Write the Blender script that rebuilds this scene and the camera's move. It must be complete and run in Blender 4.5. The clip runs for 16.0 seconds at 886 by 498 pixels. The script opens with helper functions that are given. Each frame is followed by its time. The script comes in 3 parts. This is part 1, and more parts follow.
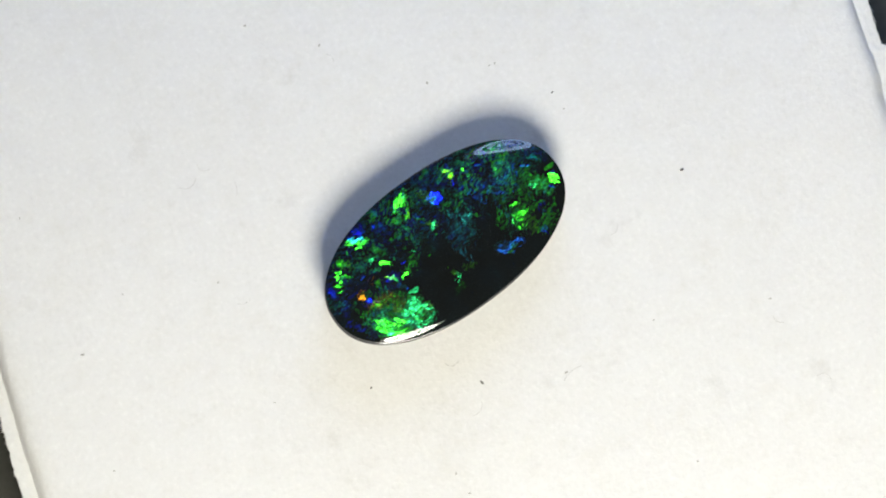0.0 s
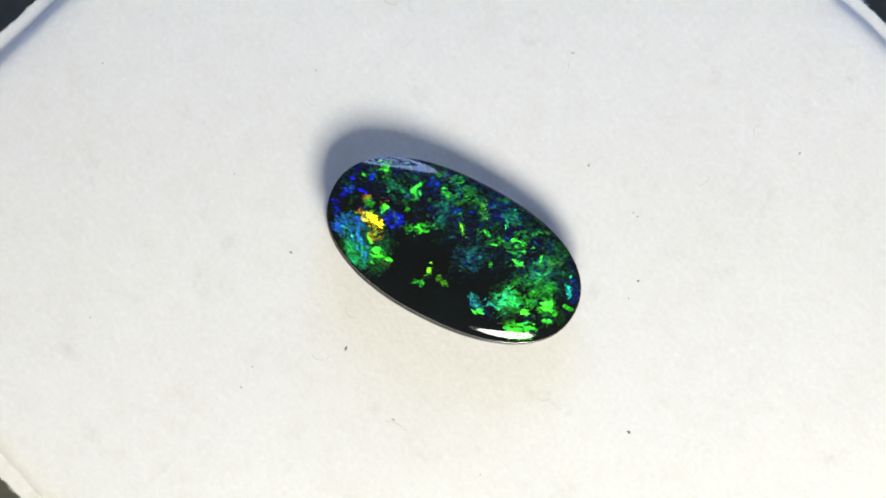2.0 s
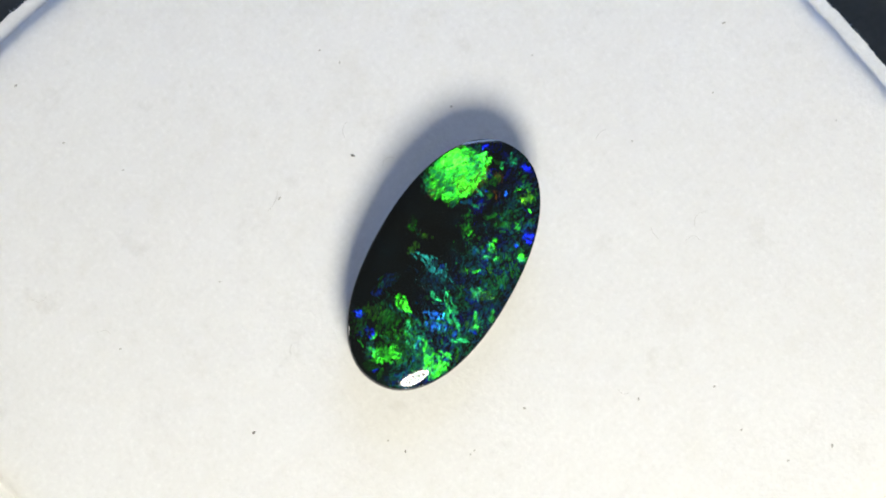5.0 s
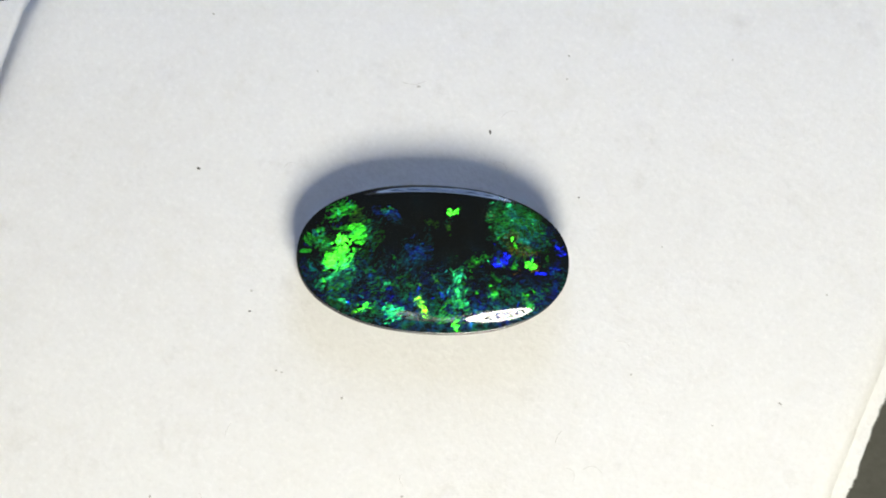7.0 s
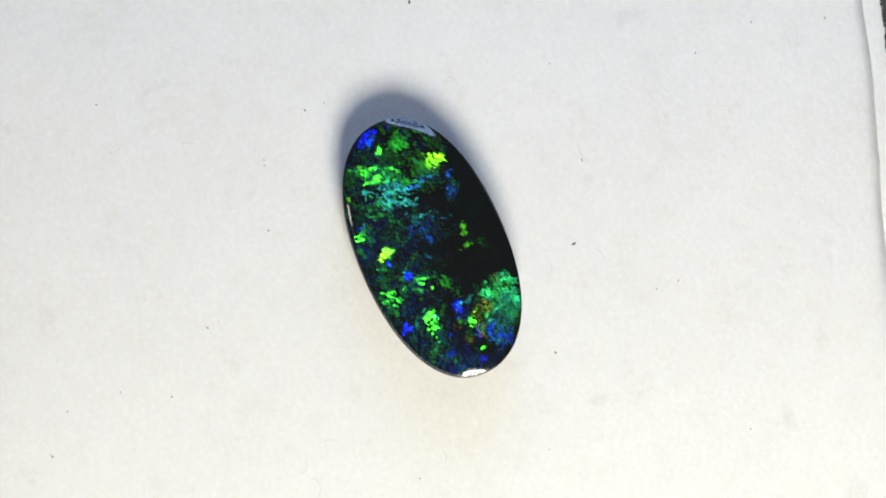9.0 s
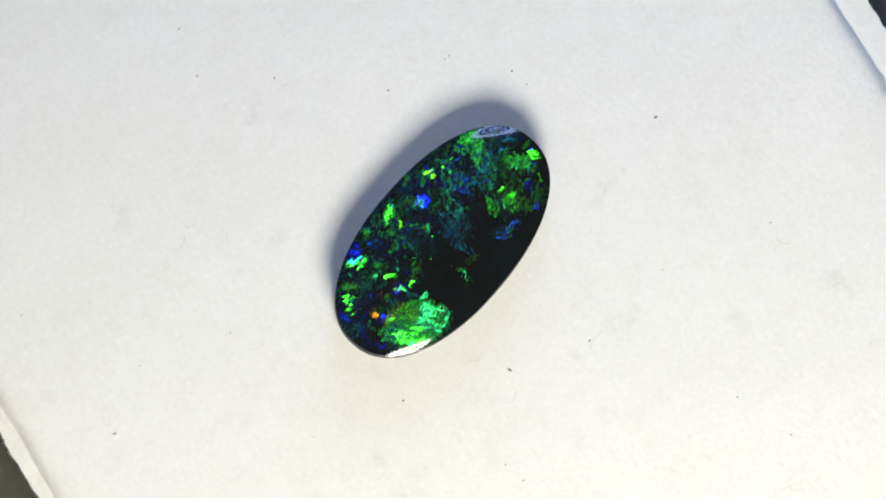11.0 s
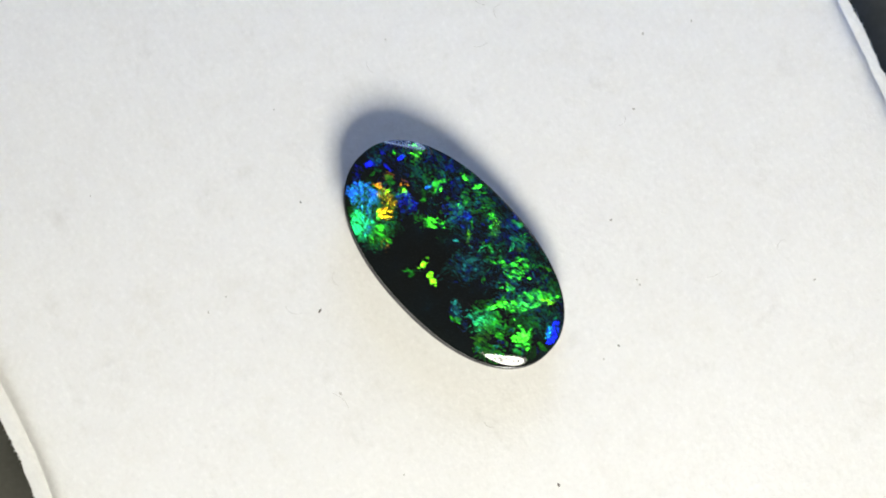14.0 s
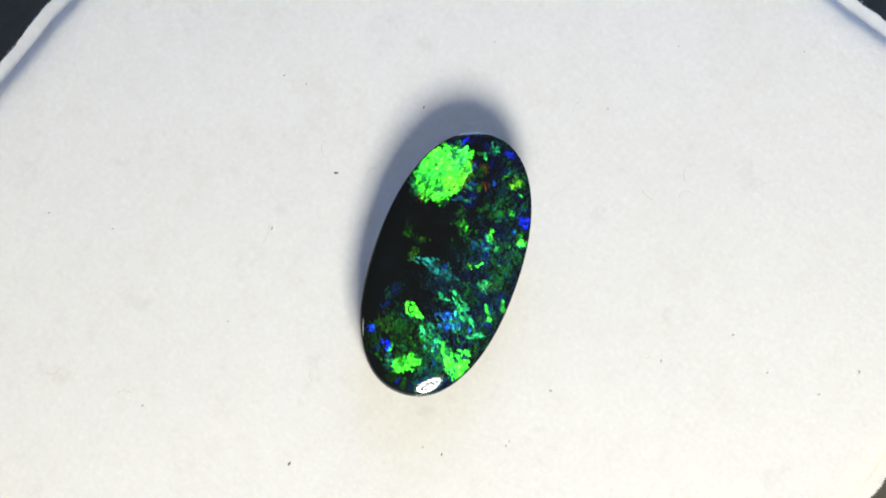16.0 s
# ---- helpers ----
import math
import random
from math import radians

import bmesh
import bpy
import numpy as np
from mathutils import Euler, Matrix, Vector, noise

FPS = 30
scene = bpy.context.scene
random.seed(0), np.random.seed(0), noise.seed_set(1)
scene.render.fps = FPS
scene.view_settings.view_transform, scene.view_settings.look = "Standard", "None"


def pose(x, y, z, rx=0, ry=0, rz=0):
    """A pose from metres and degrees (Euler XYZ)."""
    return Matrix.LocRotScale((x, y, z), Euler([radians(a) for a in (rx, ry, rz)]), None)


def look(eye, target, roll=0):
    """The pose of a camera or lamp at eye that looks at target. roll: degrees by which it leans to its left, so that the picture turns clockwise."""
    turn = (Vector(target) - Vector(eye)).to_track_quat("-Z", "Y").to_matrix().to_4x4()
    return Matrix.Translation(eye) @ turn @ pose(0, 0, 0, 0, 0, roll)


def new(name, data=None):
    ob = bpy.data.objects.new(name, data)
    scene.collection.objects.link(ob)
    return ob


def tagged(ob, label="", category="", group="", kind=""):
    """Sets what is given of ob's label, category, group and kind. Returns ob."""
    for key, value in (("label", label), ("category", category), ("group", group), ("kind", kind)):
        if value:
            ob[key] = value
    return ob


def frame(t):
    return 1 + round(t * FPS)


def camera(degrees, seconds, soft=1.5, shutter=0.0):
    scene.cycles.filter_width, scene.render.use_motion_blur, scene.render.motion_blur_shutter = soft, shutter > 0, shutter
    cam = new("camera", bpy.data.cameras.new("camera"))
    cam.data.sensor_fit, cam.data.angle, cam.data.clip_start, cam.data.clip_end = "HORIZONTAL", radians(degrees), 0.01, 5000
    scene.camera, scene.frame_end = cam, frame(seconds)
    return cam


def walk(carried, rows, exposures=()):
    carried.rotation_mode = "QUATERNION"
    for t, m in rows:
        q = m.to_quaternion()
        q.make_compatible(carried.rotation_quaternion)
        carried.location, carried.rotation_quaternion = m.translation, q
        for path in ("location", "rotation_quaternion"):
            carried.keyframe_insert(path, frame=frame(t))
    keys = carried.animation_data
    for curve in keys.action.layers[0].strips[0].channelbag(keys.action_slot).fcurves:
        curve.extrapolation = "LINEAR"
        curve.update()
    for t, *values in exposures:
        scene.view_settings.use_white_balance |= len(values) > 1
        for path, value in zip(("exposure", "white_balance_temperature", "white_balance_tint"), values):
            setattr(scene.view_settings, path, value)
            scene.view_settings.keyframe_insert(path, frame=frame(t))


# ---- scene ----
MM = 0.001
LENS = 14.0


def turn_at(t):
    """Degrees by which the turntable has turned at t seconds: once round in 11.4 s, a little unevenly."""
    a = radians(31.6107 * t)
    return -31.6107 * t - 0.648 * math.sin(a) - 0.8085 * (math.cos(a) - 1) + JERKS.get(t, 0.0)


# small jerks of the drive, in degrees at its seconds
JERKS = {0: -0.45, 0.5: 0.3, 1: 0.1, 1.5: 0.75, 2: -0.2, 2.5: 0.3, 3: 0.3, 3.5: 0.7, 4: -0.2, 4.5: 0.1, 5: 0.15, 5.5: 0.2, 6: 0.3,
         6.5: 0.45, 7: -0.35, 7.5: 0.3, 8: -0.35, 8.5: 0.0, 9: 0.2, 9.5: 0.1, 10: 0.15, 10.5: 0.2, 11: 0.3, 11.5: 0.3, 12: -0.2,
         12.5: 0.4, 13: -0.1, 13.5: -0.2, 14: -0.7, 14.5: -0.4, 15: -1.1, 15.5: -1.0, 16: -1.5}


cam = camera(LENS, 16.0, soft=1.85)
view = pose(-7.995 * MM, -15.910 * MM, 185.35 * MM, 5.0, -2.5, 0)
walk(cam, [(0.0, view), (16.0, view)], [(0.0, 0.0), (16.0, 0.0)])

# ---- world and lamps ----
world = bpy.data.worlds.new("room")
scene.world = world
world.use_nodes = True
world.node_tree.nodes["Background"].inputs[0].default_value = (0.74, 0.71, 0.66, 1)
world.node_tree.nodes["Background"].inputs[1].default_value = 0.115


def disc_lamp(name, place, aim, size, watts, colour):
    data = bpy.data.lights.new(name, "AREA")
    data.shape, data.size, data.energy, data.color = "DISK", size, watts, colour
    ob = new(name, data)
    ob.matrix_world = look(place, aim)
    return ob


# a warm white desk lamp before the turntable, a daylight one behind it
NEAR = 0.85
KEY, BACK = Vector((0.025, -0.109, 0.103)) * NEAR, Vector((0.010, 0.112, 0.049)) * NEAR
disc_lamp("key_lamp", KEY, (0, 0, 0), 0.062 * NEAR, 0.397 * NEAR ** 2, (0.965, 0.94, 0.813))
disc_lamp("back_lamp", BACK, (0, 0, 0), 0.076 * NEAR, 0.108 * NEAR ** 2, (0.39, 0.57, 0.95))
SIDE = Vector((-0.112, -0.012, 0.030))
disc_lamp("side_lamp", SIDE, (0, 0, 0), 0.014, 0.006, (1.0, 0.98, 0.95))


# ---- materials ----
def material(name):
    m = bpy.data.materials.new(name)
    m.use_nodes = True
    return m, m.node_tree.nodes, m.node_tree.links, m.node_tree.nodes["Principled BSDF"]


def coords(nodes, links, scale, turn=0.0):
    tc, mp = nodes.new("ShaderNodeTexCoord"), nodes.new("ShaderNodeMapping")
    mp.inputs["Rotation"].default_value = (0, 0, turn)
    mp.inputs["Scale"].default_value = scale
    links.new(tc.outputs["Object"], mp.inputs["Vector"])
    return mp.outputs[0]


def noise_node(nodes, links, vec, scale, detail=4.0, rough=0.6):
    n = nodes.new("ShaderNodeTexNoise")
    n.inputs["Scale"].default_value, n.inputs["Detail"].default_value = scale, detail
    n.inputs["Roughness"].default_value = rough
    links.new(vec, n.inputs["Vector"])
    return n


def ramp(nodes, links, fac, stops):
    r = nodes.new("ShaderNodeValToRGB")
    el = r.color_ramp.elements
    while len(el) < len(stops):
        el.new(0.5)
    for e, (at, c) in zip(el, stops):
        e.position, e.color = at, (*c, 1)
    links.new(fac, r.inputs[0])
    return r.outputs[0]


def math_node(nodes, links, op, a, b):
    n = nodes.new("ShaderNodeMath")
    n.operation = op
    for i, v in enumerate((a, b)):
        if isinstance(v, (int, float)):
            n.inputs[i].default_value = v
        else:
            links.new(v, n.inputs[i])
    return n.outputs[0]


def bump(nodes, links, bsdf, height, strength, dist):
    b = nodes.new("ShaderNodeBump")
    b.inputs["Strength"].default_value, b.inputs["Distance"].default_value = strength, dist
    links.new(height, b.inputs["Height"])
    links.new(b.outputs[0], bsdf.inputs["Normal"])


def plain_material(name, c1, c2, scale, rough, bump_mm=0.0, metal=0.0):
    """Two tones mixed by noise at two scales, with fine relief."""
    m, nodes, links, bsdf = material(name)
    vec = coords(nodes, links, (1, 1, 1))
    n1 = noise_node(nodes, links, vec, scale, 5)
    n2 = noise_node(nodes, links, vec, scale * 9, 3)
    mixed = math_node(nodes, links, "ADD", math_node(nodes, links, "MULTIPLY", n1.outputs[0], 0.6),
                      math_node(nodes, links, "MULTIPLY", n2.outputs[0], 0.4))
    links.new(ramp(nodes, links, mixed, [(0.35, c1), (0.65, c2)]), bsdf.inputs["Base Color"])
    bsdf.inputs["Roughness"].default_value, bsdf.inputs["Metallic"].default_value = rough, metal
    if bump_mm:
        bump(nodes, links, bsdf, n2.outputs[0], 1.0, bump_mm * MM)
    return m


def felt_material():
    """White pressed cotton: short fibres, pale and grey flecks, faint cream stains, a few grey smudges."""
    m, nodes, links, bsdf = material("white_cotton")
    vec = coords(nodes, links, (1, 1, 1))
    big = noise_node(nodes, links, vec, 140, 3)
    mid = noise_node(nodes, links, vec, 800, 4)
    fine = noise_node(nodes, links, vec, 3600, 3, 0.6)
    smudge = noise_node(nodes, links, coords(nodes, links, (1, 1, 3)), 330, 5, 0.65)
    mixed = math_node(nodes, links, "ADD", math_node(nodes, links, "MULTIPLY", big.outputs[0], 0.45),
                      math_node(nodes, links, "MULTIPLY", mid.outputs[0], 0.55))
    base = ramp(nodes, links, mixed, [(0.28, (0.77, 0.76, 0.735)), (0.46, (0.81, 0.805, 0.795)), (0.7, (0.835, 0.835, 0.83))])
    grey = ramp(nodes, links, smudge.outputs[0], [(0.60, (1, 1, 1)), (0.74, (0.90, 0.895, 0.885))])
    fleck = ramp(nodes, links, fine.outputs[0], [(0.24, (0.94, 0.94, 0.935)), (0.44, (0.99, 0.99, 0.99)), (0.56, (1, 1, 1)), (0.72, (1.05, 1.05, 1.05))])
    colour = base
    for other in (grey, fleck):
        mul = nodes.new("ShaderNodeVectorMath")
        mul.operation = "MULTIPLY"
        links.new(colour, mul.inputs[0])
        links.new(other, mul.inputs[1])
        colour = mul.outputs[0]
    links.new(colour, bsdf.inputs["Base Color"])
    bsdf.inputs["Roughness"].default_value = 0.95
    bsdf.inputs["Specular IOR Level"].default_value = 0.15
    h = math_node(nodes, links, "ADD", fine.outputs[0], math_node(nodes, links, "MULTIPLY", mid.outputs[0], 0.3))
    bump(nodes, links, bsdf, h, 0.9, 0.036 * MM)
    return m


def opal_material(name, laced):
    """Black body of the opal under its polish, with a deep haze of colour grain. Laced: also the play of colour, up to four
    layers of the silica lattice in one spot, each leaning its own way, so that they flash as the stone turns."""
    m, nodes, links, bsdf = material(name)
    vec = coords(nodes, links, (1, 1, 1))
    n1 = noise_node(nodes, links, vec, 420, 5)
    n2 = noise_node(nodes, links, vec, 2600, 4)
    mixed = math_node(nodes, links, "ADD", math_node(nodes, links, "MULTIPLY", n1.outputs[0], 0.7),
                      math_node(nodes, links, "MULTIPLY", n2.outputs[0], 0.3))
    links.new(ramp(nodes, links, mixed, [(0.42, (0.0045, 0.0062, 0.0062)), (0.6, (0.0045, 0.0075, 0.009)), (0.72, (0.005, 0.013, 0.016))]),
              bsdf.inputs["Base Color"])
    bsdf.inputs["Roughness"].default_value, bsdf.inputs["IOR"].default_value = 0.04, 1.56
    # deep haze of blue and green grain on all but the clean black field along one side
    sep = nodes.new("ShaderNodeSeparateXYZ")
    links.new(vec, sep.inputs[0])
    field = math_node(nodes, links, "ADD", math_node(nodes, links, "MULTIPLY", sep.outputs[1], 420.0),
                      math_node(nodes, links, "MULTIPLY", math_node(nodes, links, "SUBTRACT", n1.outputs[0], 0.5), 2.2))
    where = nodes.new("ShaderNodeMapRange")
    where.inputs["From Min"].default_value, where.inputs["From Max"].default_value = -0.15, 0.75
    links.new(field, where.inputs["Value"])
    fine = noise_node(nodes, links, coords(nodes, links, (0.8, 1.4, 1.0)), 4200, 5, 0.72)
    hue = noise_node(nodes, links, vec, 700, 3)
    spot = nodes.new("ShaderNodeMapRange")
    spot.inputs["From Min"].default_value, spot.inputs["From Max"].default_value = 0.44, 0.8
    links.new(fine.outputs[0], spot.inputs["Value"])
    tone = ramp(nodes, links, hue.outputs[0], [(0.38, (0.001, 0.015, 0.24)), (0.5, (0.002, 0.10, 0.16)), (0.6, (0.003, 0.19, 0.09))])
    shade = nodes.new("ShaderNodeVectorMath")
    shade.operation = "SCALE"
    links.new(tone, shade.inputs[0])
    links.new(math_node(nodes, links, "MULTIPLY", where.outputs[0], spot.outputs[0]), shade.inputs["Scale"])

    def layer(colour, rough, total):
        gloss, add = nodes.new("ShaderNodeBsdfGlossy"), nodes.new("ShaderNodeAddShader")
        links.new(colour, gloss.inputs["Color"])
        if isinstance(rough, float):
            gloss.inputs["Roughness"].default_value = rough
        else:
            links.new(rough, gloss.inputs["Roughness"])
        links.new(total, add.inputs[0])
        links.new(gloss.outputs[0], add.inputs[1])
        return gloss, add.outputs[0]

    def to_world(out):
        t = nodes.new("ShaderNodeVectorTransform")
        t.vector_type, t.convert_from, t.convert_to = "NORMAL", "OBJECT", "WORLD"
        links.new(out, t.inputs[0])
        return t.outputs[0]

    haze, total = layer(shade.outputs[0], 0.62, bsdf.outputs[0])
    if laced:
        face = nodes.new("ShaderNodeAttribute")
        face.attribute_name = "polish"
        polish = to_world(face.outputs["Vector"])
        links.new(polish, bsdf.inputs["Normal"])
        links.new(polish, haze.inputs["Normal"])
        # fine grain of the colour, and the wander of the lattice from spot to spot
        thread = noise_node(nodes, links, coords(nodes, links, (0.45, 1.7, 1.0), -0.6), 8500, 4, 0.7)
        deep = nodes.new("ShaderNodeMapRange")
        deep.inputs["From Min"].default_value, deep.inputs["From Max"].default_value = 0.36, 0.64
        deep.inputs["To Min"].default_value, deep.inputs["To Max"].default_value = 0.05, 1.8
        links.new(thread.outputs[0], deep.inputs["Value"])
        drift = noise_node(nodes, links, coords(nodes, links, (1.5, 0.8, 1.0)), 2600, 5, 0.7)
        off = nodes.new("ShaderNodeVectorMath")
        off.operation = "SUBTRACT"
        off.inputs[1].default_value = (0.5, 0.5, 0.5)
        links.new(drift.outputs["Color"], off.inputs[0])
        for k in range(4):
            lean, tint, grain = [nodes.new("ShaderNodeAttribute") for _ in range(3)]
            lean.attribute_name, tint.attribute_name, grain.attribute_name = f"lean_{k}", f"tint_{k}", f"grain_{k}"
            part_of = nodes.new("ShaderNodeSeparateXYZ")
            links.new(grain.outputs["Vector"], part_of.inputs[0])
            stray, back, fade = [nodes.new("ShaderNodeVectorMath") for _ in range(3)]
            stray.operation, back.operation, fade.operation = "SCALE", "ADD", "SCALE"
            links.new(off.outputs[0], stray.inputs[0])
            links.new(part_of.outputs[0], stray.inputs["Scale"])
            links.new(stray.outputs[0], back.inputs[0])
            links.new(lean.outputs["Vector"], back.inputs[1])
            links.new(tint.outputs["Vector"], fade.inputs[0])
            links.new(math_node(nodes, links, "MAXIMUM", deep.outputs[0], part_of.outputs[2]), fade.inputs["Scale"])
            gloss, total = layer(fade.outputs[0], part_of.outputs[1], total)
            links.new(to_world(back.outputs[0]), gloss.inputs["Normal"])
    links.new(total, nodes["Material Output"].inputs["Surface"])
    return m


COTTON = felt_material()
POTCH = opal_material("black_opal_body", False)
LATTICE = opal_material("opal_colour", True)
BACKING = plain_material("grey_potch", (0.05, 0.05, 0.055), (0.11, 0.11, 0.12), 900, 0.12)
ENAMEL = plain_material("white_enamel", (0.62, 0.62, 0.6), (0.72, 0.72, 0.7), 200, 0.35)
# blue put into the unseen rear coil so its highlight on the opal looks bluer
GLINT_BLUE = plain_material("glint_blue", (0.06, 0.13, 0.45), (0.09, 0.18, 0.55), 200, 0.2)
TRAY = plain_material("olive_tray", (0.048, 0.048, 0.039), (0.072, 0.071, 0.060), 300, 0.6, 0.02)
BLACK = plain_material("black_plastic", (0.010, 0.010, 0.012), (0.02, 0.02, 0.02), 200, 0.4, 0.01)
TABLE = plain_material("dark_table", (0.05, 0.04, 0.03), (0.09, 0.075, 0.06), 30, 0.5, 0.05)
DUST = plain_material("grey_dust", (0.10, 0.095, 0.09), (0.24, 0.23, 0.21), 3000, 0.9)
PALE_DUST = plain_material("pale_dust", (0.40, 0.385, 0.36), (0.58, 0.56, 0.53), 3000, 0.9)


# ---- helpers for meshes ----
def part(name, bm, mat, parent=None, label="", smooth=True):
    me = bpy.data.meshes.new(name)
    bm.to_mesh(me)
    bm.free()
    me.materials.append(mat)
    if smooth:
        me.polygons.foreach_set("use_smooth", [True] * len(me.polygons))
    ob = new(name, me)
    if parent:
        ob.parent = parent
    return tagged(ob, label)


def array_mesh(name, verts, faces, mat, parent=None, label=""):
    me = bpy.data.meshes.new(name)
    me.from_pydata(verts.tolist(), [], faces.tolist())
    me.polygons.foreach_set("use_smooth", [True] * len(me.polygons))
    me.materials.append(mat)
    ob = new(name, me)
    if parent:
        ob.parent = parent
    return tagged(ob, label)


def rounded_slab(half, corner, z0, z1, bevel):
    """A square slab with rounded corners and bevelled top edge."""
    bm = bmesh.new()
    rings = []
    for inset, z in ((0, z0), (0, z1 - bevel), (bevel * 0.3, z1 - bevel * 0.3), (bevel, z1)):
        ring = []
        for q in range(4):
            cx = (half - corner) * (1 if q in (0, 3) else -1)
            cy = (half - corner) * (1 if q in (0, 1) else -1)
            for i in range(9):
                a = radians(90 * q + 90 * i / 8)
                ring.append(bm.verts.new((cx + (corner - inset) * math.cos(a), cy + (corner - inset) * math.sin(a), z)))
        rings.append(ring)
    for r0, r1 in zip(rings, rings[1:]):
        for i in range(len(r0)):
            j = (i + 1) % len(r0)
            bm.faces.new((r0[i], r0[j], r1[j], r1[i]))
    bm.faces.new(rings[-1])
    bm.faces.new(rings[0][::-1])
    return bm


# ---- table, turntable, tray ----
SQUARE = 18.0
bm = bmesh.new()
bmesh.ops.create_grid(bm, x_segments=8, y_segments=8, size=0.6)
bmesh.ops.translate(bm, verts=bm.verts, vec=(0, 0, -0.028))
table = tagged(part("ground", bm, TABLE, None, "", False), "dark wooden table top under the turntable", "table", kind="structure")

turntable = tagged(new("turntable"), "small round black plastic display turntable on the table", "turntable")


def lathe(profile, steps=72):
    bm = bmesh.new()
    rings = [[bm.verts.new((r * math.cos(2 * math.pi * i / steps), r * math.sin(2 * math.pi * i / steps), z)) for i in range(steps)]
             for r, z in profile]
    for r0, r1 in zip(rings, rings[1:]):
        for i in range(steps):
            bm.faces.new((r0[i], r0[(i + 1) % steps], r1[(i + 1) % steps], r1[i]))
    bm.faces.new(rings[0][::-1])
    bm.faces.new(rings[-1])
    return bm


part("platter", lathe([(0.044, -0.018), (0.046, -0.017), (0.046, -0.0138), (0.0452, -0.013)]), BLACK, turntable)
part("base", lathe([(0.040, -0.028), (0.041, -0.027), (0.041, -0.019), (0.039, -0.018)]), BLACK, turntable)

tray = tagged(new("tray"), "flat dark olive-grey square tray under a white cotton pad", "tray")
slab = part("body", rounded_slab(32.0 * MM, 1.2 * MM, -13 * MM, -7.5 * MM, 0.25 * MM), TRAY, tray, "", False)
slab.matrix_local = pose(0, 0, 0, 0, 0, SQUARE)


# ---- the lamp before the table, mirrored in the stone ----
def desk_lamp(place, foot, k, coil, label):
    """A bright disc behind a flat coil, white or tinted blue, on a bent stem; outside the view, it shows as a swirl in
    the polish.
    """
    place = Vector(place)
    lamp = tagged(new("desk_lamp"), label, "lamp", "lamps round the turntable")
    base = Vector((*foot, -0.028))
    lamp.location = base
    head = Matrix.Translation(-base) @ look(place, (0, 0, 0))
    bm = bmesh.new()
    rings, steps, tube = [], 110, 0.0023 * k
    for i in range(steps):
        a = i / (steps - 1) * 2 * math.pi * 2.3
        r = (0.006 + 0.0205 * i / (steps - 1)) * k
        c, out = Vector((r * math.cos(a), 0.8 * r * math.sin(a), -0.006)), Vector((math.cos(a), math.sin(a), 0))
        rings.append([bm.verts.new(c + out * tube * math.cos(q * math.pi / 3) + Vector((0, 0, tube * math.sin(q * math.pi / 3)))) for q in range(6)])
    for r0, r1 in zip(rings, rings[1:]):
        for q in range(6):
            bm.faces.new((r0[q], r0[(q + 1) % 6], r1[(q + 1) % 6], r1[q]))
    part("coil", bm, coil, lamp).matrix_local = head
    shade = lathe([(0.039 * k, 0.004), (0.042 * k, 0.001), (0.043 * k, -0.004), (0.042 * k, -0.004), (0.041 * k, 0.0005), (0.038 * k, 0.0025)])
    part("shade", shade, ENAMEL, lamp).matrix_local = head
    part("base", lathe([(0.032, 0.0), (0.033, 0.002), (0.031, 0.006), (0.004, 0.009)]), ENAMEL, lamp)
    back = place * 1.06 - base
    bm = bmesh.new()
    rings = []
    for i in range(15):
        t = i / 14
        c = Vector((back.x * t ** 2.2, back.y * t ** 2.2, 0.006 + (back.z - 0.006) * (1 - (1 - t) ** 1.8)))
        rings.append([bm.verts.new(c + Vector((0.003 * math.cos(q * math.pi / 4), 0.003 * math.sin(q * math.pi / 4), 0))) for q in range(8)])
    for r0, r1 in zip(rings, rings[1:]):
        for q in range(8):
            bm.faces.new((r0[q], r0[(q + 1) % 8], r1[(q + 1) % 8], r1[q]))
    part("stem", bm, ENAMEL, lamp)
    return lamp


desk_lamp(KEY, (0.030, -0.125), 0.86 * NEAR, ENAMEL, "warm white round lamp with a spiral coil on the table")
# this coil's blue only tints the highlight mirrored in the stone
desk_lamp(BACK, (0.016, 0.125), 1.06 * NEAR, GLINT_BLUE, "unseen daylight round lamp on the table, its spiral coil tinted blue for its reflection")
desk_lamp(SIDE, (-0.160, -0.018), 0.22, ENAMEL, "small white lamp on a bent stem on the table")


# ---- the cotton pad ----
def smooth_noise(x, y, size, seed):
    """Value noise on arrays, of about unit height."""
    rng = np.random.RandomState(seed)
    g = rng.rand(256, 256)
    u, v = x / size + 100, y / size + 100
    i, j = np.floor(u).astype(int), np.floor(v).astype(int)
    fu, fv = u - i, v - j
    fu, fv = fu * fu * (3 - 2 * fu), fv * fv * (3 - 2 * fv)
    a, b = g[i % 256, j % 256], g[(i + 1) % 256, j % 256]
    c, d = g[i % 256, (j + 1) % 256], g[(i + 1) % 256, (j + 1) % 256]
    return (a * (1 - fu) + b * fu) * (1 - fv) + (c * (1 - fu) + d * fu) * fv - 0.5


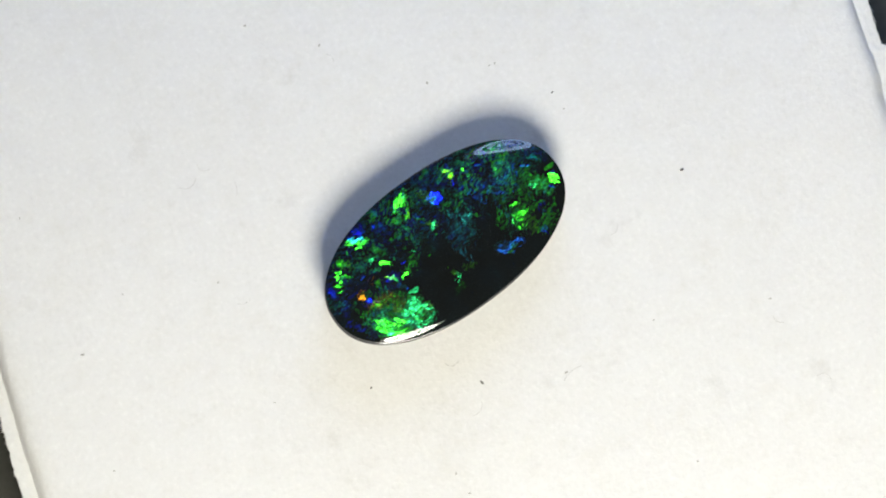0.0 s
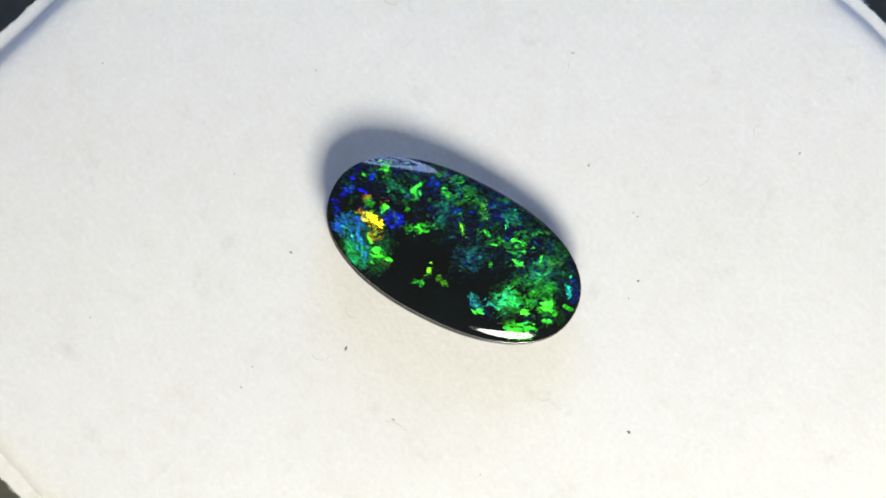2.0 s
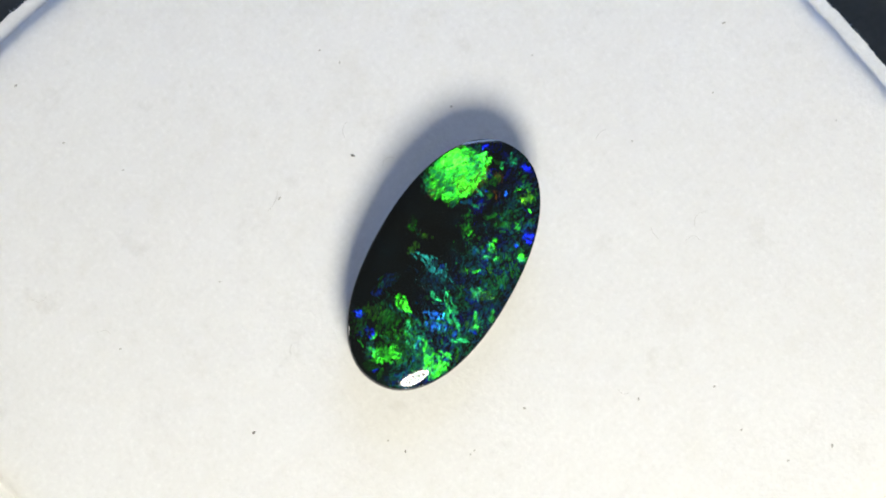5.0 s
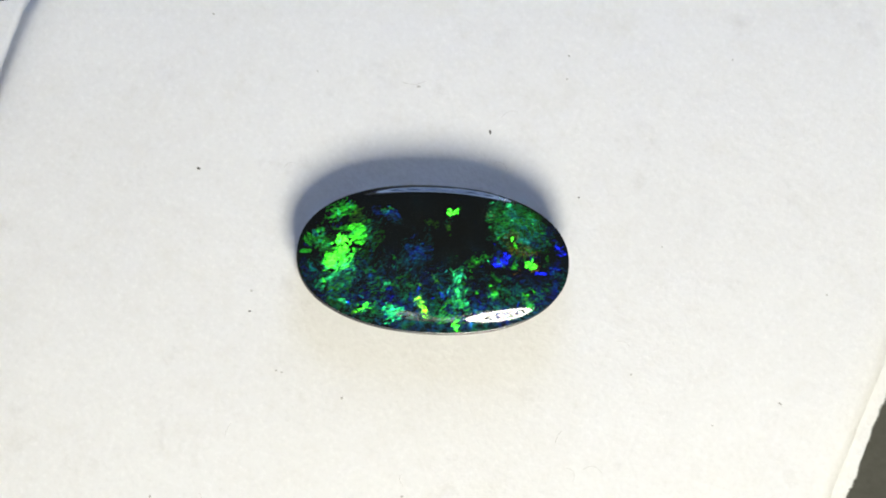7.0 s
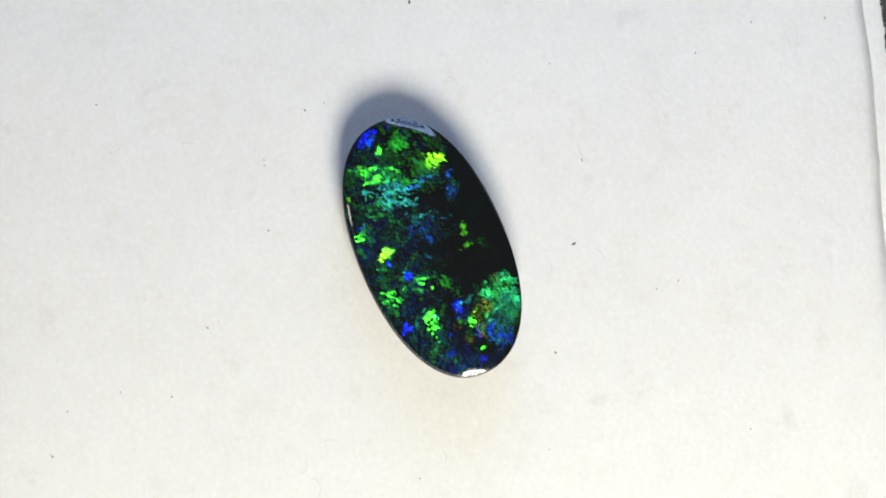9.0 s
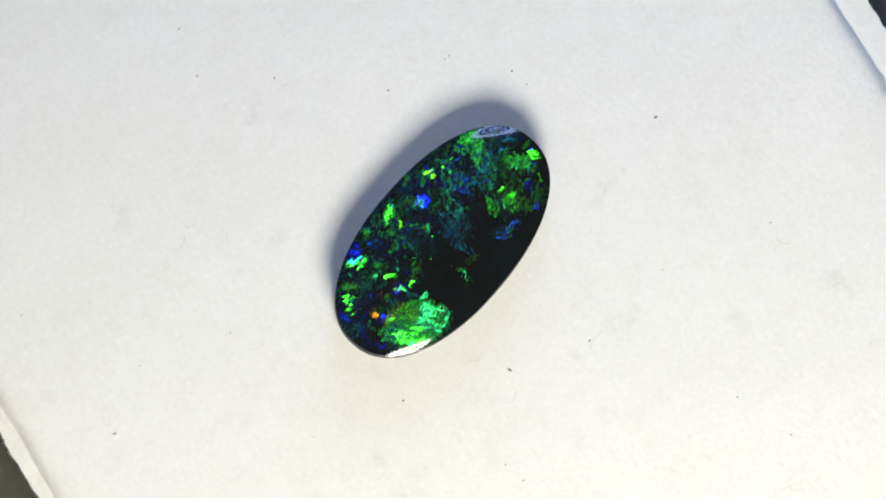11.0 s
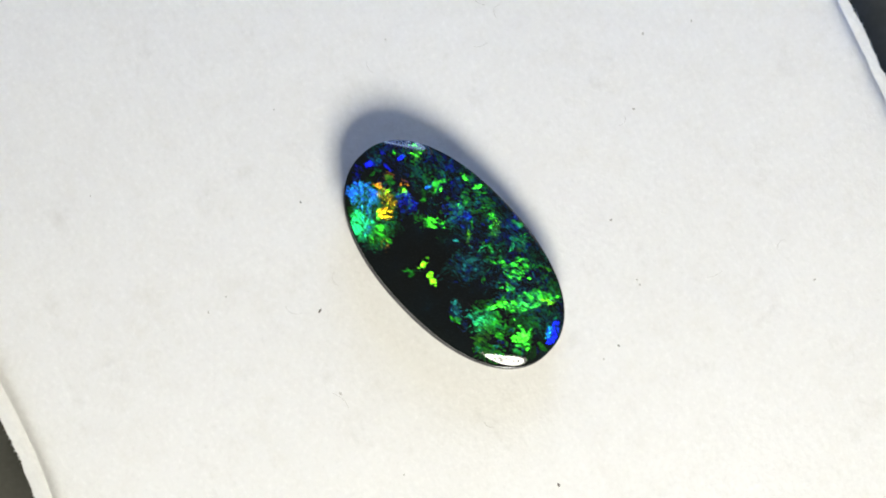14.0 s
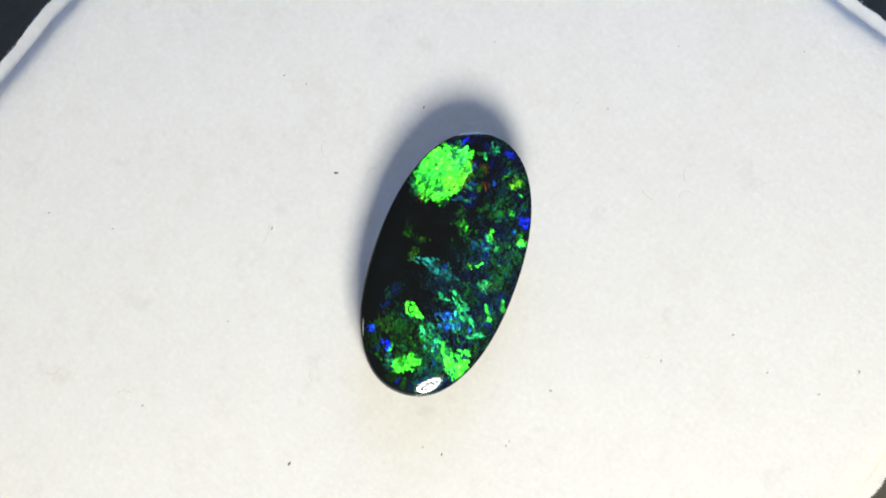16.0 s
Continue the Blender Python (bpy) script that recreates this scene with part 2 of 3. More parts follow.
def cotton_pad():
    """A square of pressed cotton with a torn, fibrous edge and a pressed groove just inside it. In millimetres until the end."""
    n = 520
    s = np.linspace(-1, 1, n)
    s = np.sign(s) * (1 - (1 - np.abs(s)) ** 1.45)
    a, b = np.meshgrid(s, s, indexing="ij")
    px, mx, py, my = 25.45, 24.2, 25.18, 24.05
    x = np.where(a > 0, a * px, a * mx)
    y = np.where(b > 0, b * py, b * my)
    # ragged sides
    rag_x = 0.34 * smooth_noise(y, x * 0, 3.1, 3) + 0.12 * smooth_noise(y, x * 0 + 5, 0.9, 4) + 0.10 * smooth_noise(y, x * 0 + 9, 0.3, 5)
    rag_y = 0.34 * smooth_noise(x, y * 0 + 20, 3.1, 6) + 0.12 * smooth_noise(x, y * 0 + 25, 0.9, 7) + 0.10 * smooth_noise(x, y * 0 + 29, 0.3, 8)
    near_x, near_y = np.abs(a) ** 40, np.abs(b) ** 40
    tab = np.clip((4.0 - np.abs(y + 0.2)) / 0.5, 0, 1) * 0.85 * np.clip(a, 0, 1) ** 60
    dx = np.where(a > 0, px - x, mx + x)
    dy = np.where(b > 0, py - y, my + y)
    d = np.minimum(dx, dy)
    # rounded corners
    k = np.clip(1 - (np.hypot(np.clip(3 - dx, 0, 3), np.clip(3 - dy, 0, 3)) - 3).clip(0) / 30, 0.9, 1)
    x2 = (x + np.sign(a) * near_x * rag_x + tab) * k
    y2 = (y + np.sign(b) * near_y * rag_y) * k
    # the padding rolls down to a crease, and a flat torn lip runs on outside it
    line = np.where((b > 0) & (dy < dx), 0.66, 0.80) + 0.24 * smooth_noise(x, y, 4.0, 21) + 0.10 * smooth_noise(x, y, 1.0, 22)
    roll = np.clip((3.1 - d) / (3.1 - line), 0, 1)
    lip = np.clip((line - d) / 0.35, 0, 1)
    z = -0.22 * roll ** 2.4 - 0.56 * roll ** 9 + (0.035 - 0.09 * np.clip(line - d, 0, 1)) * lip * lip * (3 - 2 * lip)
    z += 0.035 * lip * (smooth_noise(x, y, 0.8, 23) + smooth_noise(x, y, 0.3, 24))
    z += 0.010 * smooth_noise(x, y, 1.1, 12) + 0.014 * smooth_noise(x, y, 0.27, 13)
    top = np.stack([x2, y2, z], -1).reshape(-1, 3)
    low = top.copy()
    low[:, 2] = -7.5
    verts = np.concatenate([top, low]) * MM
    idx = np.arange(n * n).reshape(n, n)
    quads = np.stack([idx[:-1, :-1], idx[1:, :-1], idx[1:, 1:], idx[:-1, 1:]], -1).reshape(-1, 4)
    rim = np.concatenate([idx[:, 0], idx[-1, 1:], idx[-2::-1, -1], idx[0, -2:0:-1]])
    nxt = np.roll(rim, -1)
    side = np.stack([rim + n * n, nxt + n * n, nxt, rim], -1)
    ob_faces = np.concatenate([quads, side])
    return verts, ob_faces, top[rim] * MM


pad = tagged(new("cotton_pad"), "thick square white cotton pad with torn fibrous edges on a tray", "pad")
sheet_verts, sheet_faces, torn_rim = cotton_pad()
sheet = array_mesh("sheet", sheet_verts, sheet_faces, COTTON, pad)
sheet.matrix_local = pose(0, 0, 0, 0, 0, SQUARE)


def torn_fibres(rim, count):
    """Short tapering fibres and tufts that stick out of the torn rim."""
    rng = np.random.RandomState(17)
    verts, faces = [], []
    tufts = rng.rand(400)
    for _ in range(count):
        i = rng.randint(len(rim))
        root = rim[i] + (rim[(i + 1) % len(rim)] - rim[i]) * rng.rand()
        along = rim[(i + 1) % len(rim)] - rim[i - 1]
        along = along / (np.linalg.norm(along) + 1e-12)
        out = np.array([along[1], -along[0], 0.0])
        out *= np.sign(out @ root)
        tuft = tufts[int(i / len(rim) * 400)]
        reach = (0.03 + 0.11 * rng.rand() * (0.3 + 1.4 * tuft ** 2)) * MM
        tip = root + out * reach + along * reach * rng.uniform(-0.9, 0.9) + np.array([0, 0, rng.uniform(-0.05, 0.06) * MM])
        thick = rng.uniform(0.014, 0.04) * MM
        n = len(verts)
        root = root - out * 0.04 * MM - np.array([0, 0, rng.uniform(0.005, 0.12) * MM])
        verts += [root + along * thick, root - along * thick, root + np.array([0, 0, thick]), tip]
        faces += [(n, n + 1, n + 3), (n + 1, n + 2, n + 3), (n + 2, n, n + 3)]
    return np.array(verts), np.array(faces)


fringe = tagged(array_mesh("fringe", *torn_fibres(torn_rim, 9000), COTTON, pad, "fuzzy torn cotton fibres"), kind="stuff")
fringe.matrix_local = pose(0, 0, 0, 0, 0, SQUARE)


def speck(x, y, size, turn, long=1.6, mat=None):
    """A crumb or lint of dust, lying on the pad."""
    bm = bmesh.new()
    bmesh.ops.create_icosphere(bm, subdivisions=1, radius=size * 0.32 * MM)
    rng = random.Random(int(x * 100) * 7 + int(y * 100))
    for v in bm.verts:
        v.co *= rng.uniform(0.6, 1.25)
        v.co.x *= long
        v.co.z *= 0.5
    ob = part("dust_speck", bm, mat or PALE_DUST, pad)
    ob.matrix_local = pose(x * MM, y * MM, 0.02 * MM, 0, 0, turn)
    return ob


def lint(x, y, length, turn, curl):
    """A short curled hair lying on the pad."""
    bm = bmesh.new()
    r, steps, rings = 0.012, 9, []
    for i in range(steps):
        s = i / (steps - 1) - 0.5
        a = curl * s
        c = Vector((length * s, length * 0.5 * curl * (s * s - 0.08), 0.035 + 0.03 * math.sin(5 * s)))
        side = Vector((-math.sin(a), math.cos(a), 0))
        rings.append([bm.verts.new((c + side * r * math.cos(k * 2.0944) + Vector((0, 0, r * math.sin(k * 2.0944)))) * MM) for k in range(3)])
    for r0, r1 in zip(rings, rings[1:]):
        for k in range(3):
            bm.faces.new((r0[k], r0[(k + 1) % 3], r1[(k + 1) % 3], r1[k]))
    ob = part("lint", bm, FIBRE_DARK, pad)
    ob.matrix_local = pose(x * MM, y * MM, 0.0, 0, 0, turn)


FIBRE_DARK = plain_material("grey_lint", (0.52, 0.51, 0.49), (0.66, 0.64, 0.61), 2000, 0.9)
speck(12.47, 4.60, 0.24, 20, mat=DUST)
speck(-3.55, -6.90, 0.17, 50, mat=DUST)
speck(-0.80, 8.95, 0.20, 120)
speck(-18.33, -5.33, 0.18, 10, 2.4)
speck(2.15, -6.55, 0.26, 140, 1.9, mat=DUST)
speck(-16.65, -11.27, 0.15, 0)
speck(5.70, 8.55, 0.17, 30, mat=DUST)
speck(-11.47, -1.53, 0.14, 80)
speck(-16.36, -2.21, 0.14, 20)
speck(0.85, -11.26, 0.16, 60)
speck(-5.10, -17.59, 0.14, 0)
speck(17.05, -2.05, 0.17, 0)
speck(6.30, 7.70, 0.13, 0)
speck(2.71, 10.03, 0.15, 40)
speck(1.56, -12.25, 0.15, 0)
speck(-21.69, 1.66, 0.15, 90)
speck(2.42, 9.91, 0.14, 20)
speck(11.03, -3.24, 0.13, 0)
speck(-6.41, 10.84, 0.20, 60)
speck(16.69, -16.69, 0.2, 10)
speck(-14.64, 17.02, 0.2, 70)
speck(3.50, 19.08, 0.2, 100)
speck(-12.24, 16.81, 0.16, 0)
speck(15.58, -13.0, 0.16, 0)
speck(-10.28, 11.80, 0.18, 0)
speck(-10.65, 14.40, 0.18, 0)
speck(6.51, -5.99, 0.17, 30, 2.2)
speck(-8.50, -7.70, 0.12, 0)
speck(13.31, -10.49, 0.14, 0)
lint(2.05, -7.95, 0.9, 60, 1.8)
lint(-10.11, -2.58, 0.7, 20, 1.2)
lint(-13.02, 3.41, 0.99, 30, 2.2)
lint(-12.36, 4.30, 0.75, 340, 2.6)
lint(9.04, 1.40, 0.64, 60, 1.8)
lint(0.61, -5.66, 0.75, 10, 2.4)
lint(17.45, -3.20, 0.70, 330, 1.6)
lint(6.80, -5.95, 1.22, 221, 0.9)
lint(-5.79, 10.23, 0.58, 136, 1.8)
lint(1.39, 17.54, 0.70, 312, 1.5)
lint(-10.59, 3.33, 0.75, 100, 0.8)
lint(2.67, 13.95, 0.81, 105, 0.7)
lint(19.90, -5.98, 0.81, 166, 2.4)


# ---- the opal ----
OPAL_A, OPAL_B, GIRDLE, DOME = 6.95, 3.75, 1.0, 1.5


def outline(a):
    """Distance from the middle to the girdle, a slightly plump oval."""
    c, s = abs(math.cos(a)) / OPAL_A, abs(math.sin(a)) / OPAL_B
    return (c ** 2.2 + s ** 2.2) ** (-1 / 2.2)


def dome(u, v):
    """Height of the polished face above the pad."""
    a = math.atan2(v, u)
    e = (OPAL_A * math.sin(a)) ** 2
    w = e / (e + (OPAL_B * math.cos(a)) ** 2 + 1e-9)
    s = (0.900 + 0.014 * math.cos(a) + 0.045 * w * w) * min(math.hypot(u, v) / outline(a), 1.0)
    w = w ** 1.5
    p, q = (4.8 + 3.6 * w, 0.5 - 0.17 * w) if v < 0 else (4.8 - 2.6 * w, 0.5)
    return GIRDLE + DOME * (1 - s ** p) ** q - 0.025 * u


def opal_body():
    bm = bmesh.new()
    steps, rings = 128, []
    prof = [(0.985, 0.45)]
    angles = [2 * math.pi * i / steps for i in range(steps)]
    for s, z in prof:
        rings.append([bm.verts.new((s * outline(a) * math.cos(a) * MM, s * outline(a) * math.sin(a) * MM, z * MM)) for a in angles])
    ss = [1 - (1 - i / 44) ** 2.2 for i in range(44, 0, -1)]
    for s in ss:
        rings.append([bm.verts.new((s * outline(a) * math.cos(a) * MM, s * outline(a) * math.sin(a) * MM,
                                    dome(s * outline(a) * math.cos(a), s * outline(a) * math.sin(a)) * MM)) for a in angles])
    top = bm.verts.new((0, 0, dome(0, 0) * MM))
    for r0, r1 in zip(rings, rings[1:]):
        for i in range(steps):
            bm.faces.new((r0[i], r0[(i + 1) % steps], r1[(i + 1) % steps], r1[i]))
    for i in range(steps):
        bm.faces.new((rings[-1][i], rings[-1][(i + 1) % steps], top))
    bm.faces.new(rings[0][::-1])
    return bm


def opal_backing():
    """The paler foot of the stone, which flares a little under the black layer."""
    bm = bmesh.new()
    steps, rings = 128, []
    for grow, z in ((-0.9, 0.0), (-0.2, 0.05), (0.0, 0.2), (0.03, 0.36), (0.01, 0.55), (-0.05, 0.6)):
        rings.append([])
        for i in range(steps):
            a = 2 * math.pi * i / steps
            r = outline(a) + grow
            rings[-1].append(bm.verts.new((r * math.cos(a) * MM, r * math.sin(a) * MM, z * MM)))
    for r0, r1 in zip(rings, rings[1:]):
        for i in range(steps):
            bm.faces.new((r0[i], r0[(i + 1) % steps], r1[(i + 1) % steps], r1[i]))
    bm.faces.new(rings[0][::-1])
    bm.faces.new(rings[-1])
    return bm


opal = tagged(new("opal"), "polished oval black opal with flashing green and blue colour", "gemstone")
part("body", opal_body(), POTCH, opal)
part("backing", opal_backing(), BACKING, opal, "grey potch foot")

GREEN, FERN, LIME = (0.024, 0.46, 0.012), (0.006, 0.17, 0.055), (0.085, 0.44, 0.005)
TEAL, CYAN, AZURE = (0.004, 0.080, 0.078), (0.006, 0.32, 0.09), (0.003, 0.042, 0.26)
BLUE, NAVY, GOLD, AMBER = (0.001, 0.0035, 0.36), (0.0006, 0.008, 0.12), (0.56, 0.35, 0.004), (0.27, 0.11, 0.003)
FLASH = {GREEN: "bright green flash", FERN: "dim fern-green flash", LIME: "yellow-green flash", TEAL: "faint teal flash",
         CYAN: "sea-green flash", AZURE: "sky-blue flash", BLUE: "deep blue flash", NAVY: "faint navy flash",
         GOLD: "golden yellow flash", AMBER: "orange flash"}
domains = []


def colour_patch(u, v, length, width, turn, tint, azimuth, tilt, rough, dense):
    """Notes a domain of the lattice: an oval about (u, v), in millimetres, whose layers lean toward azimuth."""
    domains.append((u, v, length, width, radians(turn), tint, radians(azimuth), tilt, rough, dense))


def grow_domains(cell=0.036):
    """Soft-edged domains overlap over small cells of the polished face; each spot keeps its four strongest, and the cells
    where one domain leads become its mesh, just under the polish."""
    nu, nv = int(2 * OPAL_A / cell), int(2 * OPAL_B / cell)
    iu, iv = np.meshgrid(np.arange(nu + 1), np.arange(nv + 1), indexing="ij")
    gu, gv = -OPAL_A + iu * cell, -OPAL_B + iv * cell
    cu, cv = gu[:-1, :-1] + cell / 2, gv[:-1, :-1] + cell / 2
    inside = (np.abs(cu) / OPAL_A) ** 2.2 + (np.abs(cv) / OPAL_B) ** 2.2 < 0.965
    warp_u = 0.24 * smooth_noise(gu, gv, 0.45, 31) + 0.08 * smooth_noise(gu, gv, 0.11, 35)
    warp_v = 0.24 * smooth_noise(gu, gv, 0.45, 32) + 0.08 * smooth_noise(gu, gv, 0.11, 36)
    along, across = 0.80 * gu + 0.60 * gv + warp_u, 0.80 * gv - 0.60 * gu + warp_v
    flake = smooth_noise(gu + 2 * warp_u, gv * 1.7 + 2 * warp_v, 0.13, 33) + 1.2 * smooth_noise(along * 0.40, across * 1.2, 0.085, 34)
    strength = np.zeros((len(domains), nu + 1, nv + 1), np.float32)
    for k, (u, v, length, width, turn, tint, az, tilt, rough, dense) in enumerate(domains):
        i0, i1 = (np.clip((u + OPAL_A + np.array([-1, 1]) * (0.75 * max(length, width) + 0.3)) / cell, 0, nu + 1)).astype(int)
        j0, j1 = (np.clip((v + OPAL_B + np.array([-1, 1]) * (0.75 * max(length, width) + 0.3)) / cell, 0, nv + 1)).astype(int)
        box = (slice(i0, i1), slice(j0, j1))
        du, dv = gu[box] + warp_u[box] - u, gv[box] + warp_v[box] - v
        xl, yl = du * math.cos(turn) + dv * math.sin(turn), dv * math.cos(turn) - du * math.sin(turn)
        r = np.hypot(xl / (length / 2), yl / (width / 2))
        fuzz = 0.75 if dense > 1.15 else 1.0 if length > 1.2 else 1.3
        grain = fuzz * (1.2 * smooth_noise(xl * 0.7, yl * 1.2, 0.42, 50 + 2 * k) + 1.4 * smooth_noise(xl * 0.4, yl * 1.3, 0.095, 51 + 2 * k) + 0.75 * flake[box])
        score = 0.75 * (1 - r) - 3.0 * np.clip(r - 0.8, 0, 1) + dense * 0.85 - 0.48 + grain
        fill = np.clip(score / np.clip(0.26 + 0.16 * min(length, 2.4), 0.3, 0.65), 0, 1)
        # fine striae along the domain
        striae = 0.5 + smooth_noise(xl * 0.28, yl, 0.085, 400 + k) + 0.6 * smooth_noise(xl, yl, 0.16, 800 + k)
        strength[k][box] = fill * fill * (3 - 2 * fill) * np.clip(0.22 + 1.1 * striae, 0.08, 1.5) * (0.50 if dense > 1.15 else 0.62)
    order = np.argsort(-strength, axis=0)[:4]
    share = np.take_along_axis(strength, order, 0)
    middle = 0.25 * (strength[:, :-1, :-1] + strength[:, 1:, :-1] + strength[:, :-1, 1:] + strength[:, 1:, 1:])
    owner = np.where(inside & (middle.max(0) > 0.01), middle.argmax(0), -1)
    leans = np.array([Vector((math.cos(d[6]), math.sin(d[6]), math.tan(radians(90 - 27.0 * (0.35 + 0.65 * d[7]))))).normalized() for d in domains])
    tints = np.array([d[5] for d in domains])
    grains = np.array([(max(1.1 - d[9], 0.12) * 0.85, d[8] * 0.85, max(d[9] - 0.75, 0.0)) for d in domains])
    polish = np.zeros((nu + 1, nv + 1, 3))
    height, e = np.zeros((nu + 1, nv + 1)), 0.02
    for i in range(nu + 1):
        for j in range(nv + 1):
            x, y = gu[i, j], gv[i, j]
            if (abs(x) / OPAL_A) ** 2.2 + (abs(y) / OPAL_B) ** 2.2 < 1.0:
                height[i, j] = dome(x, y)
                polish[i, j] = (dome(x - e, y) - dome(x + e, y)) / (2 * e), (dome(x, y - e) - dome(x, y + e)) / (2 * e), 1.0
    for k, domain in enumerate(domains):
        a, b = np.nonzero(owner == k)
        if len(a) < 3:
            continue
        corners = np.stack([a * (nv + 1) + b, (a + 1) * (nv + 1) + b, (a + 1) * (nv + 1) + b + 1, a * (nv + 1) + b + 1], -1)
        used, faces = np.unique(corners, return_inverse=True)
        verts = np.stack([gu.ravel()[used], gv.ravel()[used], height.ravel()[used] + 0.006], -1) * MM
        me = array_mesh("colour_patch", verts, faces.reshape(-1, 4), LATTICE, opal, FLASH[domain[5]]).data
        me.attributes.new("polish", "FLOAT_VECTOR", "POINT").data.foreach_set("vector", polish.reshape(-1, 3)[used].ravel())
        for n in range(4):
            which, much = order[n].ravel()[used], share[n].ravel()[used]
            for name, values in (("lean", leans[which]), ("tint", tints[which] * much[:, None]), ("grain", grains[which])):
                me.attributes.new(f"{name}_{n}", "FLOAT_VECTOR", "POINT").data.foreach_set("vector", values.ravel())


colour_patch(-4.24, -1.80, 3.00, 2.45, 155, GREEN, 22, 0.85, 0.31, 1.60)
colour_patch(-4.14, -1.75, 3.06, 2.39, 155, TEAL, 120, 0.50, 0.50, 0.55)
colour_patch(-4.83, -2.19, 2.04, 1.34, 145, GREEN, 44, 0.80, 0.30, 0.80)
colour_patch(-3.21, -2.32, 1.17, 1.05, 155, GREEN, 1, 0.90, 0.28, 0.55)
colour_patch(-2.71, -2.36, 0.76, 0.53, 135, AMBER, 354, 0.90, 0.30, 0.35)
colour_patch(-5.64, -1.02, 0.93, 0.79, 95, GREEN, 35, 0.80, 0.30, 0.60)
colour_patch(4.69, 2.03, 2.62, 1.46, 57, GREEN, 19, 0.95, 0.36, 0.60)
colour_patch(2.88, -0.74, 1.63, 0.64, 65, GREEN, 19, 0.80, 0.34, 0.40)
colour_patch(3.77, 0.50, 1.75, 0.88, 60, FERN, 19, 0.90, 0.40, 0.55)
colour_patch(5.58, -0.34, 1.57, 0.99, 115, GREEN, 16, 0.90, 0.36, 0.85)
colour_patch(3.26, 0.93, 3.21, 1.75, 61, TEAL, 164, 0.90, 0.42, 0.45)
colour_patch(3.22, -0.63, 1.75, 1.17, 66, AZURE, 171, 0.80, 0.42, 0.20)
colour_patch(2.08, 1.50, 2.45, 0.99, 50, FERN, 26, 0.80, 0.40, 0.40)
colour_patch(0.52, -0.38, 2.92, 1.17, 85, TEAL, 26, 0.70, 0.45, 0.35)
colour_patch(5.14, -1.68, 0.88, 0.82, 95, BLUE, 22, 0.80, 0.34, 0.45)
colour_patch(4.49, -2.46, 0.64, 0.64, 95, BLUE, 38, 0.80, 0.34, 0.35)
colour_patch(5.67, -1.20, 0.53, 1.17, 115, TEAL, 19, 0.50, 0.40, 0.20)
colour_patch(2.84, 1.14, 1.87, 1.17, 95, AZURE, 32, 0.80, 0.40, 0.35)
colour_patch(-3.24, 3.04, 0.53, 0.64, 95, BLUE, 26, 0.80, 0.30, 0.50)
colour_patch(-1.42, 1.61, 0.99, 1.46, 5, NAVY, 19, 0.60, 0.40, 0.30)
colour_patch(-2.22, 3.28, 0.58, 0.58, 95, GREEN, 7, 0.70, 0.34, 0.35)
colour_patch(-1.91, 0.12, 0.88, 0.99, 155, GREEN, 7, 0.70, 0.34, 0.22)
colour_patch(-2.06, 1.64, 0.88, 0.70, 95, GREEN, 16, 0.60, 0.36, 0.20)
colour_patch(-6.31, 0.37, 0.70, 0.88, 95, FERN, 19, 0.50, 0.36, 0.35)
colour_patch(-4.95, 1.95, 0.64, 0.76, 95, LIME, 13, 0.60, 0.36, 0.20)
colour_patch(-4.24, 0.10, 0.41, 0.70, 5, BLUE, 19, 0.70, 0.34, 0.40)
colour_patch(1.78, 3.10, 0.70, 0.70, 95, GREEN, 19, 0.70, 0.36, 0.30)
colour_patch(0.41, 2.22, 0.82, 0.47, 95, FERN, 22, 0.50, 0.36, 0.30)
colour_patch(4.01, 2.49, 0.53, 0.41, 95, GREEN, 19, 0.70, 0.36, 0.40)
colour_patch(4.18, 0.83, 4.38, 0.99, 55, GREEN, 336, 0.85, 0.36, 0.50)
colour_patch(4.93, 1.37, 1.75, 0.76, 58, LIME, 333, 0.70, 0.34, 0.36)
colour_patch(3.44, -1.43, 1.75, 1.75, 58, FERN, 323, 0.50, 0.40, 0.16)
colour_patch(5.53, -0.54, 0.93, 1.46, 48, GREEN, 329, 0.80, 0.34, 0.60)
colour_patch(6.38, 0.97, 1.69, 0.82, 110, BLUE, 333, 0.90, 0.32, 0.55)
colour_patch(-1.96, 0.28, 1.93, 0.76, 30, GREEN, 326, 0.80, 0.34, 0.42)
colour_patch(-0.71, -1.64, 0.88, 0.35, 68, LIME, 329, 0.80, 0.34, 0.45)
colour_patch(0.19, -1.73, 0.41, 0.88, 73, LIME, 336, 0.80, 0.34, 0.55)
colour_patch(-5.39, -1.48, 1.46, 1.87, 118, AZURE, 329, 0.80, 0.40, 0.90)
colour_patch(-4.24, -2.54, 1.75, 1.63, 118, CYAN, 339, 0.80, 0.40, 0.80)
colour_patch(-3.86, -1.22, 0.76, 0.76, 58, GOLD, 329, 0.70, 0.26, 0.85)
colour_patch(-5.27, -0.53, 0.41, 0.88, 78, AMBER, 333, 0.80, 0.34, 0.40)
colour_patch(-4.39, 0.55, 0.58, 0.76, 58, AMBER, 339, 0.70, 0.34, 0.30)
colour_patch(-3.68, -0.00, 1.34, 0.88, 58, NAVY, 336, 0.60, 0.38, 0.50)
colour_patch(-1.39, 1.46, 2.04, 1.63, 18, NAVY, 336, 0.50, 0.42, 0.30)
colour_patch(0.01, 2.61, 0.76, 1.23, 78, GREEN, 342, 0.70, 0.36, 0.24)
colour_patch(-2.55, 3.05, 0.41, 0.64, 88, GREEN, 336, 0.80, 0.34, 0.50)
